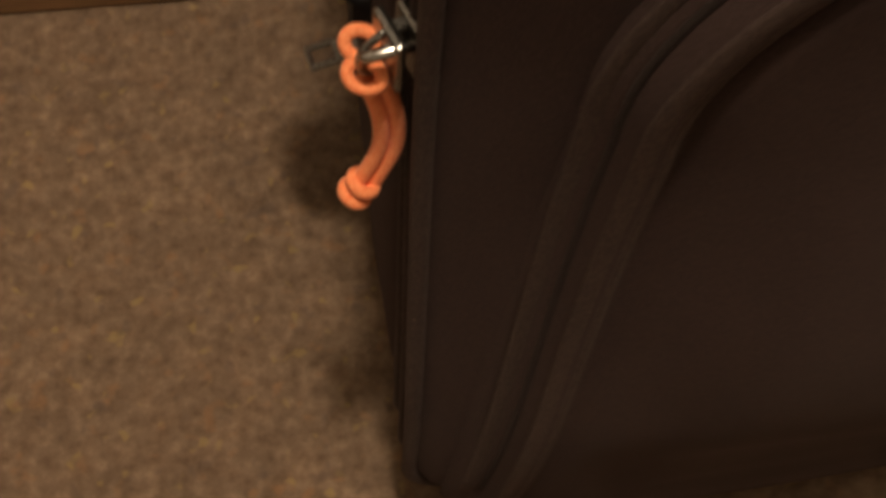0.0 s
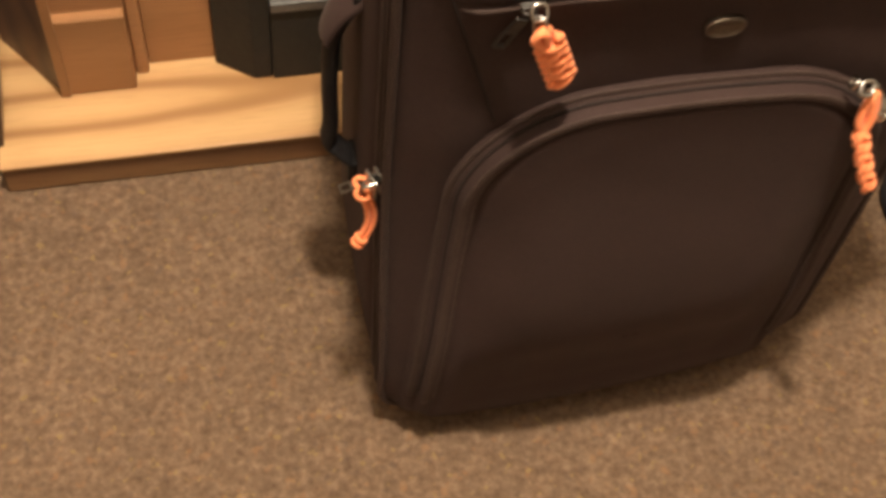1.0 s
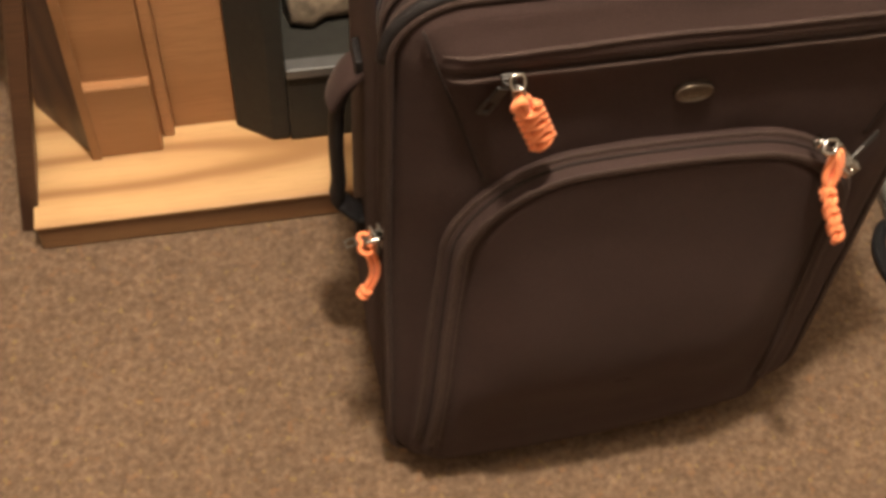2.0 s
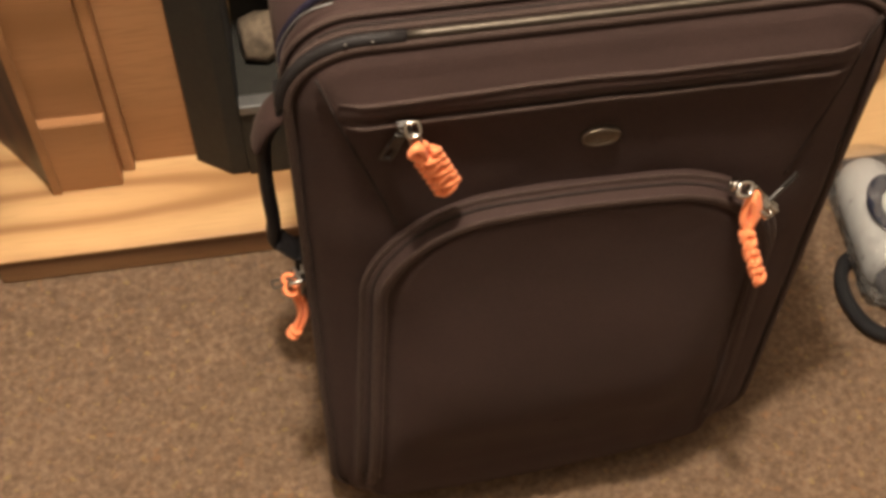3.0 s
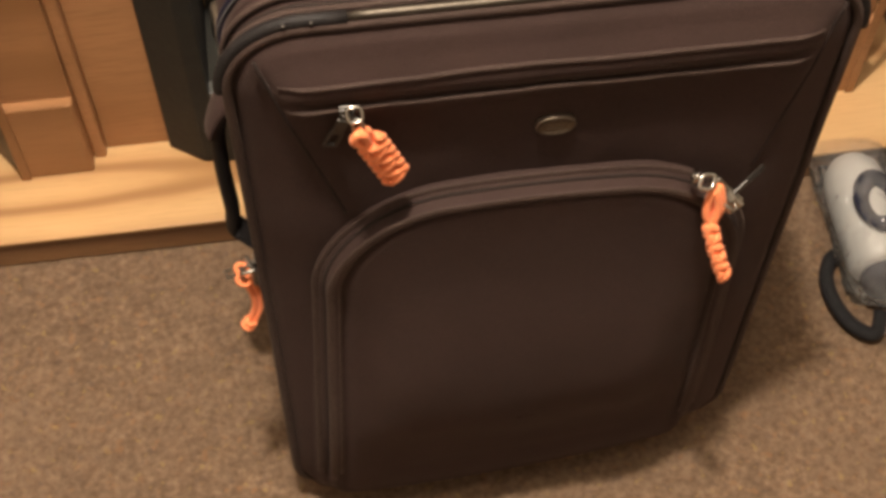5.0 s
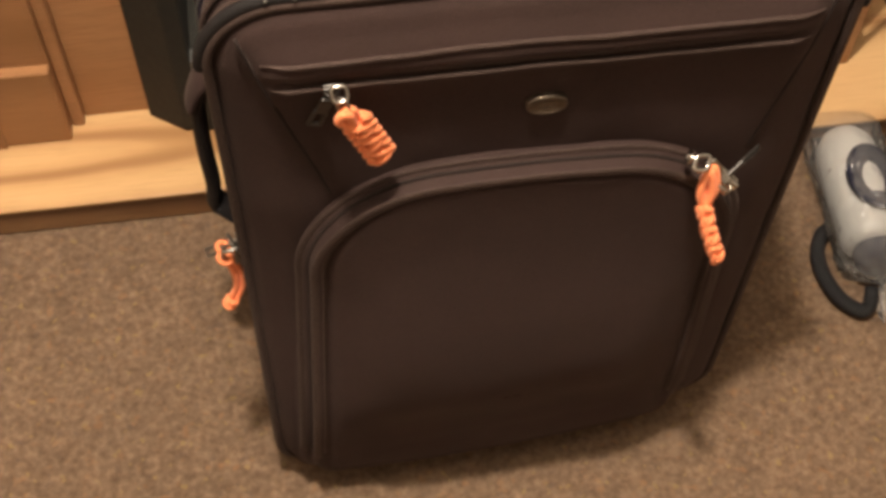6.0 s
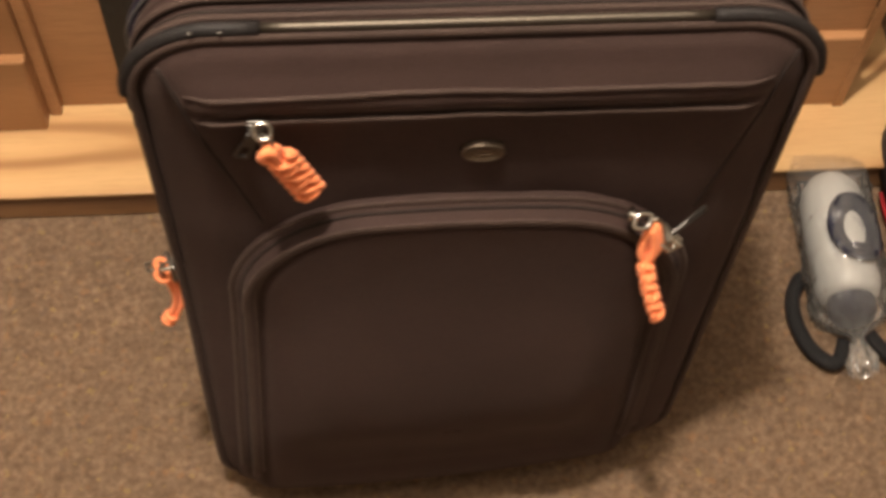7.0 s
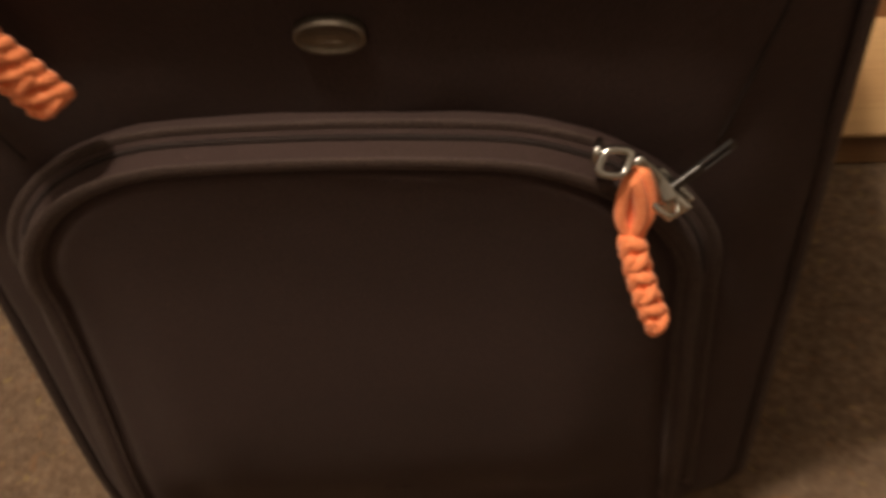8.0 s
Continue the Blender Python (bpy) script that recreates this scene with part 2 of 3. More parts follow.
def outline(x0, x1, z0, z1, top, low, inset=0.0, arc=14, side=26, arch=0.0):
    """A rounded upright rectangle as an (n, 2) array, from the lower left corner clockwise; radii for upper and lower corners."""
    x0, x1, z0, z1 = x0 + inset, x1 - inset, z0 + inset, z1 - inset
    cap = min((x1 - x0), (z1 - z0)) / 2
    top, low = min(max(top - inset, 0.0005), cap), min(max(low - inset, 0.0005), cap)
    pts = []

    def bow(cx, cz, r, a, b):
        for k in range(arc + 1):
            t = radians(a + (b - a) * k / arc)
            pts.append((cx + r * math.cos(t), cz + r * math.sin(t)))

    def line(p, q):
        for k in range(1, side):
            pts.append((p[0] + (q[0] - p[0]) * k / side, p[1] + (q[1] - p[1]) * k / side))

    bow(x0 + low, z0 + low, low, 270, 180)
    line((x0, z0 + low), (x0, z1 - top))
    bow(x0 + top, z1 - top, top, 180, 90)
    line((x0 + top, z1), (x1 - top, z1))
    bow(x1 - top, z1 - top, top, 90, 0)
    line((x1, z1 - top), (x1, z0 + low))
    bow(x1 - low, z0 + low, low, 0, -90)
    line((x1 - low, z0), (x0 + low, z0))
    pts = np.array(pts)
    mid, half = (x0 + x1) / 2, (x1 - x0) / 2
    pts[:, 1] += arch * (1 - ((pts[:, 0] - mid) / max(half, 1e-6)) ** 2) * smooth((z0 + z1) / 2, z1, pts[:, 1])
    return pts


def rings_mesh(rings, cap_last=True):
    """Quads between rings of equal length."""
    n = len(rings[0])
    verts = [tuple(v) for r in rings for v in r]
    faces = []
    for i in range(len(rings) - 1):
        for k in range(n):
            m = (k + 1) % n
            faces.append((i * n + k, i * n + m, (i + 1) * n + m, (i + 1) * n + k))
    if cap_last:
        faces.append(tuple((len(rings) - 1) * n + k for k in range(n)))
    return verts, faces


def place(name, at, label, category, group=""):
    ob = tagged(new(name), label, category, group)
    ob.location = at
    return ob

# ---- the room ----
def build_floor():
    """One sheet of carpet: fine loops where the camera looks, plain towards the walls."""
    xs = np.concatenate([[-2.2, -1.4], np.arange(-0.86, 0.80, 0.0042), [1.3, 2.0]])
    ys = np.concatenate([[-2.6, -1.2], np.arange(-0.46, 0.56, 0.0042), [0.95]])
    gx, gy = np.meshgrid(xs, ys)
    rng = np.random.default_rng(4)
    h = rng.random(gx.shape) * 0.0015
    h = (h + np.roll(h, 1, 0) * 0.5 + np.roll(h, 1, 1) * 0.5) / 2
    h += 0.0008 * np.sin(gx * 95 + 2 * np.sin(gy * 60)) * np.sin(gy * 88)
    jx, jy = (rng.random(gx.shape) - 0.5) * 0.0030, (rng.random(gx.shape) - 0.5) * 0.0030
    for a in (h, jx, jy):
        a[:3], a[-2:], a[:, :3], a[:, -3:] = 0, 0, 0, 0
    verts = np.stack([gx + jx, gy + jy, h - 0.003], -1).reshape(-1, 3)
    ny, nx = gx.shape
    i = np.arange(ny * nx).reshape(ny, nx)
    faces = np.stack([i[:-1, :-1], i[:-1, 1:], i[1:, 1:], i[1:, :-1]], -1).reshape(-1, 4)
    ob = raw("floor", verts, faces.tolist(), CARPET)
    return tagged(ob, "brown flecked low loop-pile carpet", "floor", kind="structure")


build_floor()
for wall, lo, hi in (("wall_north", (-2.3, 0.95, 0), (2.1, 1.05, 2.75)), ("wall_south", (-2.3, -2.7, 0), (2.1, -2.6, 2.75)),
                     ("wall_west", (-2.3, -2.6, 0), (-2.2, 0.95, 2.75)), ("wall_east", (2.0, -2.6, 0), (2.1, 0.95, 2.75))):
    tagged(box(wall, lo, hi, WALL_PAINT, bevel=0), "plain warm grey painted wall", "wall", kind="structure")
tagged(box("ceiling", (-2.3, -2.7, 2.75), (2.1, 1.05, 2.85), CEILING_PAINT, bevel=0), "plain matt grey-white ceiling", "ceiling", kind="structure")


# ---- fireplace mantel on its hearth ----
def build_mantel():
    top = 0.052
    hearth = place("hearth_board", (0, 0, 0), "pale oak hearth board with a shade-darkened front edge on the carpet", "hearth")
    box("board", (-0.636, 0.319, 0.046), (0.620, 0.95, top), OAK_BOARD, hearth, "pale oak board with a cathedral grain", 0.002)
    # Upright edges take the darkened oak, so their shade is painted on.
    box("front_edge", (-0.634, 0.322, 0.0), (0.618, 0.345, 0.0455), OAK_SHADED, hearth, "oak edge with its shade put into a darker colour", 0.0015)
    box("end_edge", (-0.634, 0.3455, 0.0), (-0.611, 0.949, 0.0455), OAK_SHADED, hearth, "", 0.0015)
    box("end_edge", (0.595, 0.3455, 0.0), (0.618, 0.949, 0.0455), OAK_SHADED, hearth, "", 0.0015)
    mantel = place("fireplace_mantel", (0, 0, top), "honey-brown wooden fireplace surround with stepped pilasters", "mantel")
    for side in (-1, 1):
        s = lambda a, b: (min(side * a, side * b) - 0.012, max(side * a, side * b) - 0.012)
        x0, x1 = s(0.546, 0.457)
        plinth = box("plinth", (x0, 0.417, 0.0), (x1, 0.56, 0.1335), OAK_UP, mantel, "square plinth block with a bevelled top edge", 0.0042, 3)
        xa, xb = s(0.543, 0.457)
        box("pilaster", (xa, 0.430, 0.1345), (xb, 0.56, 0.92), OAK_UP, mantel, "", 0.002)
        xc, xd = s(0.4565, 0.441)
        box("step_moulding", (xc, 0.438, 0.0), (xd, 0.56, 0.92), OAK_UP, mantel, "", 0.004, 3)
        xe, xf = s(0.4405, 0.36)
        box("inner_panel", (xe, 0.453, 0.0), (xf, 0.56, 0.92), OAK_UP, mantel, "", 0.001)
        xg, xh = s(0.5475, 0.536)
        box("edge_strip", (xg, 0.4135, 0.0), (xh, 0.4165, 0.92), OAK_UP, mantel, "", 0.0008)
    # Added dark sheet that stands in for the deep shadow left of the pilaster.
    bm = bmesh.new()
    block(bm, (-0.11, 0, 0.0), (0.0, 0.012, 0.92), 0.001)
    bmesh.ops.transform(bm, matrix=pose(-0.5605, 0.425, 0.0, 0, 0, -52), verts=bm.verts)
    part("shadow_panel", bm, DARK_WOOD, mantel, "added dark panel in place of the shadow beside the pilaster", False)
    box("mantel_shelf", (-0.66, 0.36, 0.9205), (0.64, 0.948, 0.955), OAK_UP, mantel, "", 0.004)


def build_insert():
    z0 = 0.0525
    fire = place("fireplace_insert", (0, 0, z0), "matt black electric fireplace insert with a grey sill and log set", "fireplace")
    for side in (-1, 1):
        bm = bmesh.new()
        ring = [(-0.372, 0.443), (-0.327, 0.412), (-0.305, 0.412), (-0.305, 0.56), (-0.345, 0.56)]
        low = [bm.verts.new((-side * x - 0.005 * (side > 0), y, 0.001)) for x, y in ring]
        high = [bm.verts.new((-side * x - 0.005 * (side > 0), y, 0.85)) for x, y in ring]
        bm.faces.new(low), bm.faces.new(high)
        for k in range(5):
            m = (k + 1) % 5
            bm.faces.new((low[k], low[m], high[m], high[k]))
        bmesh.ops.bevel(bm, geom=list(bm.edges), offset=0.0015, segments=1, affect="EDGES")
        part("angled_post", bm, BLACK_IRON, fire, "", False)
    box("lower_panel", (-0.3045, 0.409, 0.001), (0.2995, 0.56, 0.128), BLACK_IRON, fire, "", 0.002)
    box("sill", (-0.3045, 0.404, 0.1285), (0.2995, 0.424, 0.144), GREY_SILL, fire, "grey metal sill", 0.002)
    box("back_plate", (-0.3045, 0.70, 0.1185), (0.2995, 0.72, 0.85), BLACK_IRON, fire, "", 0.001)
    box("fire_bed", (-0.3045, 0.4245, 0.1285), (0.2995, 0.6995, 0.134), BLACK_IRON, fire, "", 0.001)
    box("top_panel", (-0.3045, 0.409, 0.60), (0.2995, 0.56, 0.85), BLACK_IRON, fire, "", 0.002)
    rng = random.Random(3)
    for a, b, r in (((-0.29, 0.50, 0.16), (-0.02, 0.53, 0.165), 0.030), ((0.27, 0.50, 0.16), (-0.05, 0.57, 0.17), 0.032),
                    ((-0.27, 0.60, 0.165), (0.02, 0.52, 0.235), 0.026), ((0.22, 0.62, 0.165), (-0.06, 0.54, 0.245), 0.027)):
        pts = [Vector(a).lerp(Vector(b), k / 12) + Vector([rng.uniform(-1, 1) * 0.004 for _ in range(3)]) for k in range(13)]
        v, f = sweep(pts, [r * rng.uniform(0.86, 1.12) for _ in pts], 12)
        tube_mesh = [tuple(p + Vector([rng.uniform(-1, 1) * 0.002 for _ in range(3)])) for p in v]
        raw("log", tube_mesh, f, BARK, fire, "pale brown ceramic log")


def build_plank():
    """A narrow dark board that stands on the carpet beside the hearth."""
    plank = place("standing_board", (-0.649, 0.365, 0), "dark-stained narrow wooden board standing beside the hearth", "board")
    bm = bmesh.new()
    block(bm, (-0.011, -0.012, 0.0), (0.011, 0.06, 0.62), 0.002)
    for v in bm.verts:
        v.co.x += v.co.z * 0.16
        v.co.y -= v.co.z * 0.02
    part("board", bm, DARK_WOOD, plank, "", False)


build_mantel()
build_insert()
build_plank()

# ---- suitcase ----
W, H, Z0 = 0.245, 0.735, 0.022


def case_line(inset=0.0, **k):
    return outline(-W, W, Z0, H, 0.062, 0.050, inset, **k)


def at_y(pts, y):
    """An outline at a depth; near the front it follows the swelling."""
    return [(float(x), float(y - lean(x, z) * max(0.0, 1 - y / 0.24)), float(z)) for x, z in pts]


def wrinkle(x, z, seed=0.0):
    return np.array([noise.noise((a * 14, b * 14, seed)) + 0.5 * noise.noise((a * 37, b * 30, seed + 4)) for a, b in zip(x, z)])


def lean(x, z):
    """How far the front swells forward towards its lower corner."""
    return 0.036 * smooth(0.44, 0.08, np.asarray(z)) * (0.55 - 0.45 * np.asarray(x) / 0.245)


def front_y(x, z, d):
    """Depth of the main front, d metres in from its edge."""
    y = 0.004 - 0.025 * (0.45 * smooth(0.0, 0.014, d) + 0.55 * smooth(0.006, 0.050, d))
    inner = smooth(0.216, 0.180, np.abs(x))
    y += -0.0055 * hump(z, 0.682, 0.015) * inner
    y += -0.0015 * hump(z, 0.697, 0.004) * inner
    y += 0.0050 * hump(z, 0.676, 0.003) * inner
    y += 0.004 * hump(z, 0.640, 0.030) * smooth(0.2, 0.12, np.abs(x))
    past = np.abs(x) - (0.226 - (0.735 - z) * np.where(x < 0, 0.30, 0.21))
    y += 0.0035 * smooth(-0.006, 0.006, past) * smooth(0.50, 0.56, z) * smooth(0.715, 0.69, z)
    return y + 0.0016 * wrinkle(x, z) - lean(x, z)


def pocket_line(inset=0.0, **k):
    p = outline(-0.206, 0.198, 0.026, 0.546 + inset * 0.55, 0.125, 0.045, inset, arch=0.020, **k)
    p[:, 0] *= 1 + np.where(p[:, 0] < 0, 0.125, 0.055) * np.clip((0.42 - p[:, 1]) / 0.39, 0, 1)
    return p


def pocket_y(x, z, d):
    """Depth of the bulging pocket: a steep gusset, a zip band, a rolled rim and a soft front."""
    low = smooth(0.24, 0.03, z)
    y = -0.014 - (0.026 - 0.015 * low) * smooth(0.0, 0.020, d) - 0.007 * smooth(0.016, 0.026, d)
    up = smooth(0.050, 0.110, z)
    y += up * (0.0040 * hump(d, 0.0155, 0.0022) - 0.0022 * hump(d, 0.0225, 0.0030) - 0.0018 * hump(d, 0.0095, 0.0030))
    y += up * 0.0045 * hump(d, 0.0325, 0.0050)
    y += -0.019 * smooth(0.028, 0.10, d) * smooth(0.545, 0.25, z) * (1 - 0.60 * low)
    y += -0.008 * (1 - (np.clip(x, -0.2, 0.2) / 0.2) ** 2) * smooth(0.34, 0.05, z) * smooth(0.0, 0.02, d)
    soft = smooth(0.030, 0.090, d)
    y += soft * (0.017 * hump(z, 0.165, 0.085) - 0.007 * smooth(0.50, 0.31, z) * smooth(0.10, 0.22, z))
    return y + 0.0011 * wrinkle(x, z, 9.0) * smooth(0.02, 0.06, d) - lean(x, z)


def layered(line, depth, insets):
    rings = []
    for d in insets:
        p = line(d)
        rings.append(np.stack([p[:, 0], depth(p[:, 0], p[:, 1], np.full(len(p), d)), p[:, 1]], 1))
    p = line(insets[-1])
    p[:, 0] = (p[:, 0].min() + p[:, 0].max()) / 2
    rings.append(np.stack([p[:, 0], depth(p[:, 0], p[:, 1], np.full(len(p), insets[-1])), p[:, 1]], 1))
    return rings_mesh(rings, False)


def build_case():
    case = place("suitcase", (0, 0, 0), "upright brown fabric suitcase with orange cord zip pulls", "suitcase")
    # shell with a sunken zip channel round the sides
    rings = [at_y(case_line(i), y) for y, i in ((0.004, 0.004), (0.0, 0.0015), (0.006, 0.0), (0.016, 0.0), (0.019, 0.0055), (0.031, 0.0055),
                                                 (0.034, 0.0), (0.048, -0.001), (0.051, 0.0035), (0.056, 0.0035), (0.059, -0.001),
                                                 (0.12, -0.004), (0.20, -0.003), (0.245, 0.0), (0.258, 0.006), (0.264, 0.018), (0.264, 0.12), (0.264, 0.23))]
    v, f = rings_mesh(rings)
    raw("body", v, f, CLOTH, case)
    ins = [0, 0.002, 0.005, 0.010, 0.016, 0.022, 0.03, 0.038, 0.046, 0.055] + [0.06 + 0.0055 * k for k in range(34)]
    v, f = layered(case_line, front_y, ins)
    raw("front_panel", v, f, CLOTH, case)
    ins = [0.0, 0.002, 0.004, 0.006, 0.008, 0.010, 0.012, 0.0135, 0.015, 0.0165, 0.018, 0.020, 0.022, 0.024, 0.026, 0.028, 0.030, 0.032,
           0.034, 0.037, 0.041, 0.047] + [0.054 + 0.0077 * k for k in range(19)]
    v, f = layered(pocket_line, pocket_y, ins)
    bm = bmesh.new()
    made = [bm.verts.new(p) for p in v]
    for face in f:
        bm.faces.new([made[k] for k in face])
    bmesh.ops.remove_doubles(bm, verts=bm.verts, dist=0.0003)
    bmesh.ops.remove_doubles(bm, verts=[q for q in bm.verts if abs(q.co.x + 0.004) < 0.016 and 0.19 < q.co.z < 0.50], dist=0.0035)
    pocket = part("front_pocket", bm, CLOTH, case, "bulging arched front pocket")

    def ride(line, depth, d, lift, keep):
        p = line(d)
        q = [(x, y - lift, z) for (x, z), y in zip(p, depth(p[:, 0], p[:, 1], np.full(len(p), d))) if keep(x, z)]
        return sorted_arch(q)

    def sorted_arch(q):
        cut = max(range(len(q)), key=lambda k: (Vector(q[k]) - Vector(q[k - 1])).length)
        return q[cut:] + q[:cut]

    upper = lambda x, z: z > 0.085
    tube("zip_tape", ride(pocket_line, pocket_y, 0.0095, 0.0, upper), 0.0034, TRIM, pocket, "mauve-brown zip tape", 8, flat=(0.5, 1.5))
    tube("zip_tape", ride(pocket_line, pocket_y, 0.0215, 0.0, upper), 0.0034, TRIM, pocket, "mauve-brown zip tape", 8, flat=(0.5, 1.5))
    tube("zip_coil", ride(pocket_line, pocket_y, 0.0155, 0.0, upper), 0.0018, ZIP, pocket, "dark zip coil", 6)
    tube("rim_piping", ride(pocket_line, pocket_y, 0.0275, -0.0008, lambda x, z: z > 0.10), 0.0024, TRIM, pocket, "", 8)
    tube("edge_piping", at_y(case_line(0.001), 0.001), 0.0042, TRIM, case, "", 8, True)
    tube("edge_piping", at_y(case_line(-0.0005), 0.0165), 0.0026, TRIM, case, "", 8, True)
    tube("edge_piping", at_y(case_line(-0.0005), 0.0335), 0.0026, TRIM, case, "", 8, True)
    tube("side_zip_coil", at_y(case_line(0.004), 0.025), 0.0026, ZIP, case, "dark zip coil", 8, True)
    # flap of the upper pocket
    for z, r, dy in ((0.697, 0.0020, 0.0010), (0.6705, 0.0022, 0.0012), (0.6785, 0.0024, -0.0015)):
        x = np.linspace(-0.206, 0.209, 48)
        zz = z + 0.0006 * np.sin(x * 31 + z * 40) - 0.010 * ((x / 0.2) ** 2) * 0.25
        y = front_y(x, zz, np.minimum(W - np.abs(x), H - zz))
        end = smooth(0.0, 0.020, x + 0.206) * smooth(0.0, 0.022, 0.209 - x)
        tube("zip_flap_edge" if r != 0.0024 else "zip_coil", [(a, b - dy * e + 0.0015 * (1 - e), c) for a, b, c, e in zip(x, y, zz, end)], [r * (0.35 + 0.65 * e) for e in end],
             TRIM if r != 0.0024 else ZIP, case, "", 8)
    for s in (-1, 1):
        z = np.linspace(0.716, 0.53, 30)
        x = s * (0.226 - (0.735 - z) * (0.30 if s < 0 else 0.21))
        y = front_y(x, z, np.minimum(W - np.abs(x), H - z))
        tube("mitre_seam", [(a, b + 0.0002, c) for a, b, c in zip(x, y, z)], 0.0016, ZIP, case, "", 6)
    # top rail with its rubber corners
    c = case_line(-0.004, arc=20)
    arch = [(x, z) for x, z in c if z > 0.60]
    arch = arch[next(k for k in range(len(arch)) if arch[k - 1][0] > 0 and arch[k][0] < 0 and arch[k][1] < 0.7):] if arch[0][0] > 0 else arch
    left = [p for p in arch if p[0] < -0.155 and p[1] > 0.655]
    right = [p for p in arch if p[0] > 0.165 and p[1] > 0.655]
    tube("corner_sleeve", at_y(left + [(-0.150, H + 0.004)], 0.004), 0.0054, RUBBER, case, "black rubber corner sleeve", 12)
    tube("corner_sleeve", at_y([(0.160, H + 0.004)] + right, 0.004), 0.0054, RUBBER, case, "black rubber corner sleeve", 12)
    tube("top_rail", [(-0.158 + 0.326 * k / 12, 0.004, H + 0.004) for k in range(13)], 0.0042, RAIL, case, "bronze metal rail", 14)
    for x in (-0.196, -0.176):
        tube("sleeve_rivet", [(x, 0.004 - 0.0052, H + 0.0065), (x, 0.004 - 0.0066, H + 0.0078)], 0.0012, GUNMETAL, case, "", 8)
    # lining that shows at the open corner behind the rail
    tube("expansion_lining", curve([(-0.243, 0.045, 0.66), (-0.242, 0.048, 0.70), (-0.221, 0.05, 0.732), (-0.19, 0.06, 0.740)]), 0.0034, LINING, case,
         "dark blue lining", 8, flat=(0.5, 1.2))
    tube("lining_piping", curve([(-0.247, 0.036, 0.66), (-0.246, 0.038, 0.70), (-0.226, 0.04, 0.733), (-0.20, 0.043, 0.741)]), 0.0008, GREY_SILL, case, "thin grey piping", 6)
    # side carry handle
    handle = tube("side_handle", curve([(-0.258, 0.132, 0.505), (-0.2665, 0.132, 0.488), (-0.2725, 0.132, 0.462), (-0.2745, 0.132, 0.40), (-0.2735, 0.132, 0.34),
                                        (-0.276, 0.132, 0.312), (-0.266, 0.132, 0.297)], 6), 0.0115, RUBBER, case, "black side carry handle", 10, flat=(1.25, 0.66))
    tube("handle_cover", curve([(-0.246, 0.132, 0.524), (-0.262, 0.132, 0.508), (-0.2725, 0.132, 0.488), (-0.278, 0.132, 0.470)], 6),
         [0.0150 - 0.0002 * k for k in range(19)], CLOTH, handle, "brown fabric cover", 10, flat=(1.45, 0.50))
    tube("handle_strap", curve([(-0.246, 0.132, 0.272), (-0.258, 0.132, 0.284), (-0.268, 0.132, 0.299), (-0.274, 0.132, 0.310)], 6), 0.0125, WEBBING, handle,
         "black webbing strap end", 10, flat=(1.35, 0.42))
    box("handle_mount", (-0.258, 0.116, 0.252), (-0.244, 0.148, 0.284), RUBBER, handle, "", 0.004)
    box("handle_mount", (-0.256, 0.116, 0.512), (-0.243, 0.148, 0.540), RUBBER, handle, "", 0.003)
    # feet and wheels
    for s in (-1, 1):
        bm = bmesh.new()
        block(bm, (s * 0.175 - 0.02, 0.020, 0.0), (s * 0.175 + 0.02, 0.050, 0.034), 0.006, 3)
        part("foot", bm, RUBBER, case)
        wheel = tube("wheel", [(s * 0.205 - 0.013, 0.246, 0.030), (s * 0.205 + 0.013, 0.246, 0.030)], 0.030, RUBBER, case, "", 24)
        tube("hub", [(s * 0.205 - 0.0145, 0.246, 0.030), (s * 0.205 + 0.0145, 0.246, 0.030)], 0.012, GUNMETAL, wheel, "", 16)
        bm = bmesh.new()
        block(bm, (s * 0.222 - 0.012, -0.014 + s * 0.013, 0.018), (s * 0.222 + 0.010, 0.014 + s * 0.013, 0.044), 0.009, 3)
        part("corner_guard", bm, WEBBING, case)
    # oval badge
    badge = []
    for dy, r in ((0.002, 1.0), (-0.0022, 1.0), (-0.0034, 0.94), (-0.0034, 0.84), (-0.0022, 0.80), (-0.0020, 0.5)):
        badge.append([(0.006 + 0.0165 * r * math.copysign(abs(math.cos(t)) ** 0.88, math.cos(t)), dy - 0.0203,
                       0.620 + 0.0108 * r * math.copysign(abs(math.sin(t)) ** 0.88, math.sin(t))) for t in [2 * math.pi * k / 40 for k in range(40)]])
    v, f = rings_mesh(badge)
    plate = raw("badge", v, f, BRONZE, case, "small oval bronze badge")
    for k, w in enumerate((0.010, 0.006)):
        box("badge_bar", (0.006 - w, -0.0229, 0.6215 - 0.006 * k), (0.006 + w, -0.0221, 0.6235 - 0.006 * k), BRONZE, plate, "", 0.0004)
    return case


case = build_case()


# ---- zip sliders and cord pulls ----
def build_slider(name, m, metal, parent):
    """A slider body with a bridge; its length runs along local z, it faces local -y."""
    bm = bmesh.new()
    block(bm, (-0.0055, -0.0035, -0.008), (0.0055, -0.0012, 0.008), 0.0011, 2)
    block(bm, (-0.0050, 0.0012, -0.008), (0.0050, 0.0032, 0.008), 0.001, 2)
    block(bm, (-0.0016, -0.0015, 0.001), (0.0016, 0.0015, 0.0075), 0.0004, 1)
    bmesh.ops.transform(bm, matrix=m, verts=bm.verts)
    s = part(name, bm, metal, parent, "", False)
    tube("bridge", [m @ Vector(p) for p in curve([(0, -0.003, -0.0065), (0, -0.0075, -0.004), (0, -0.0078, 0.003), (0, -0.003, 0.0065)], 5)], 0.0013, metal, s, "", 8, flat=(0.8, 1.5))
    return s


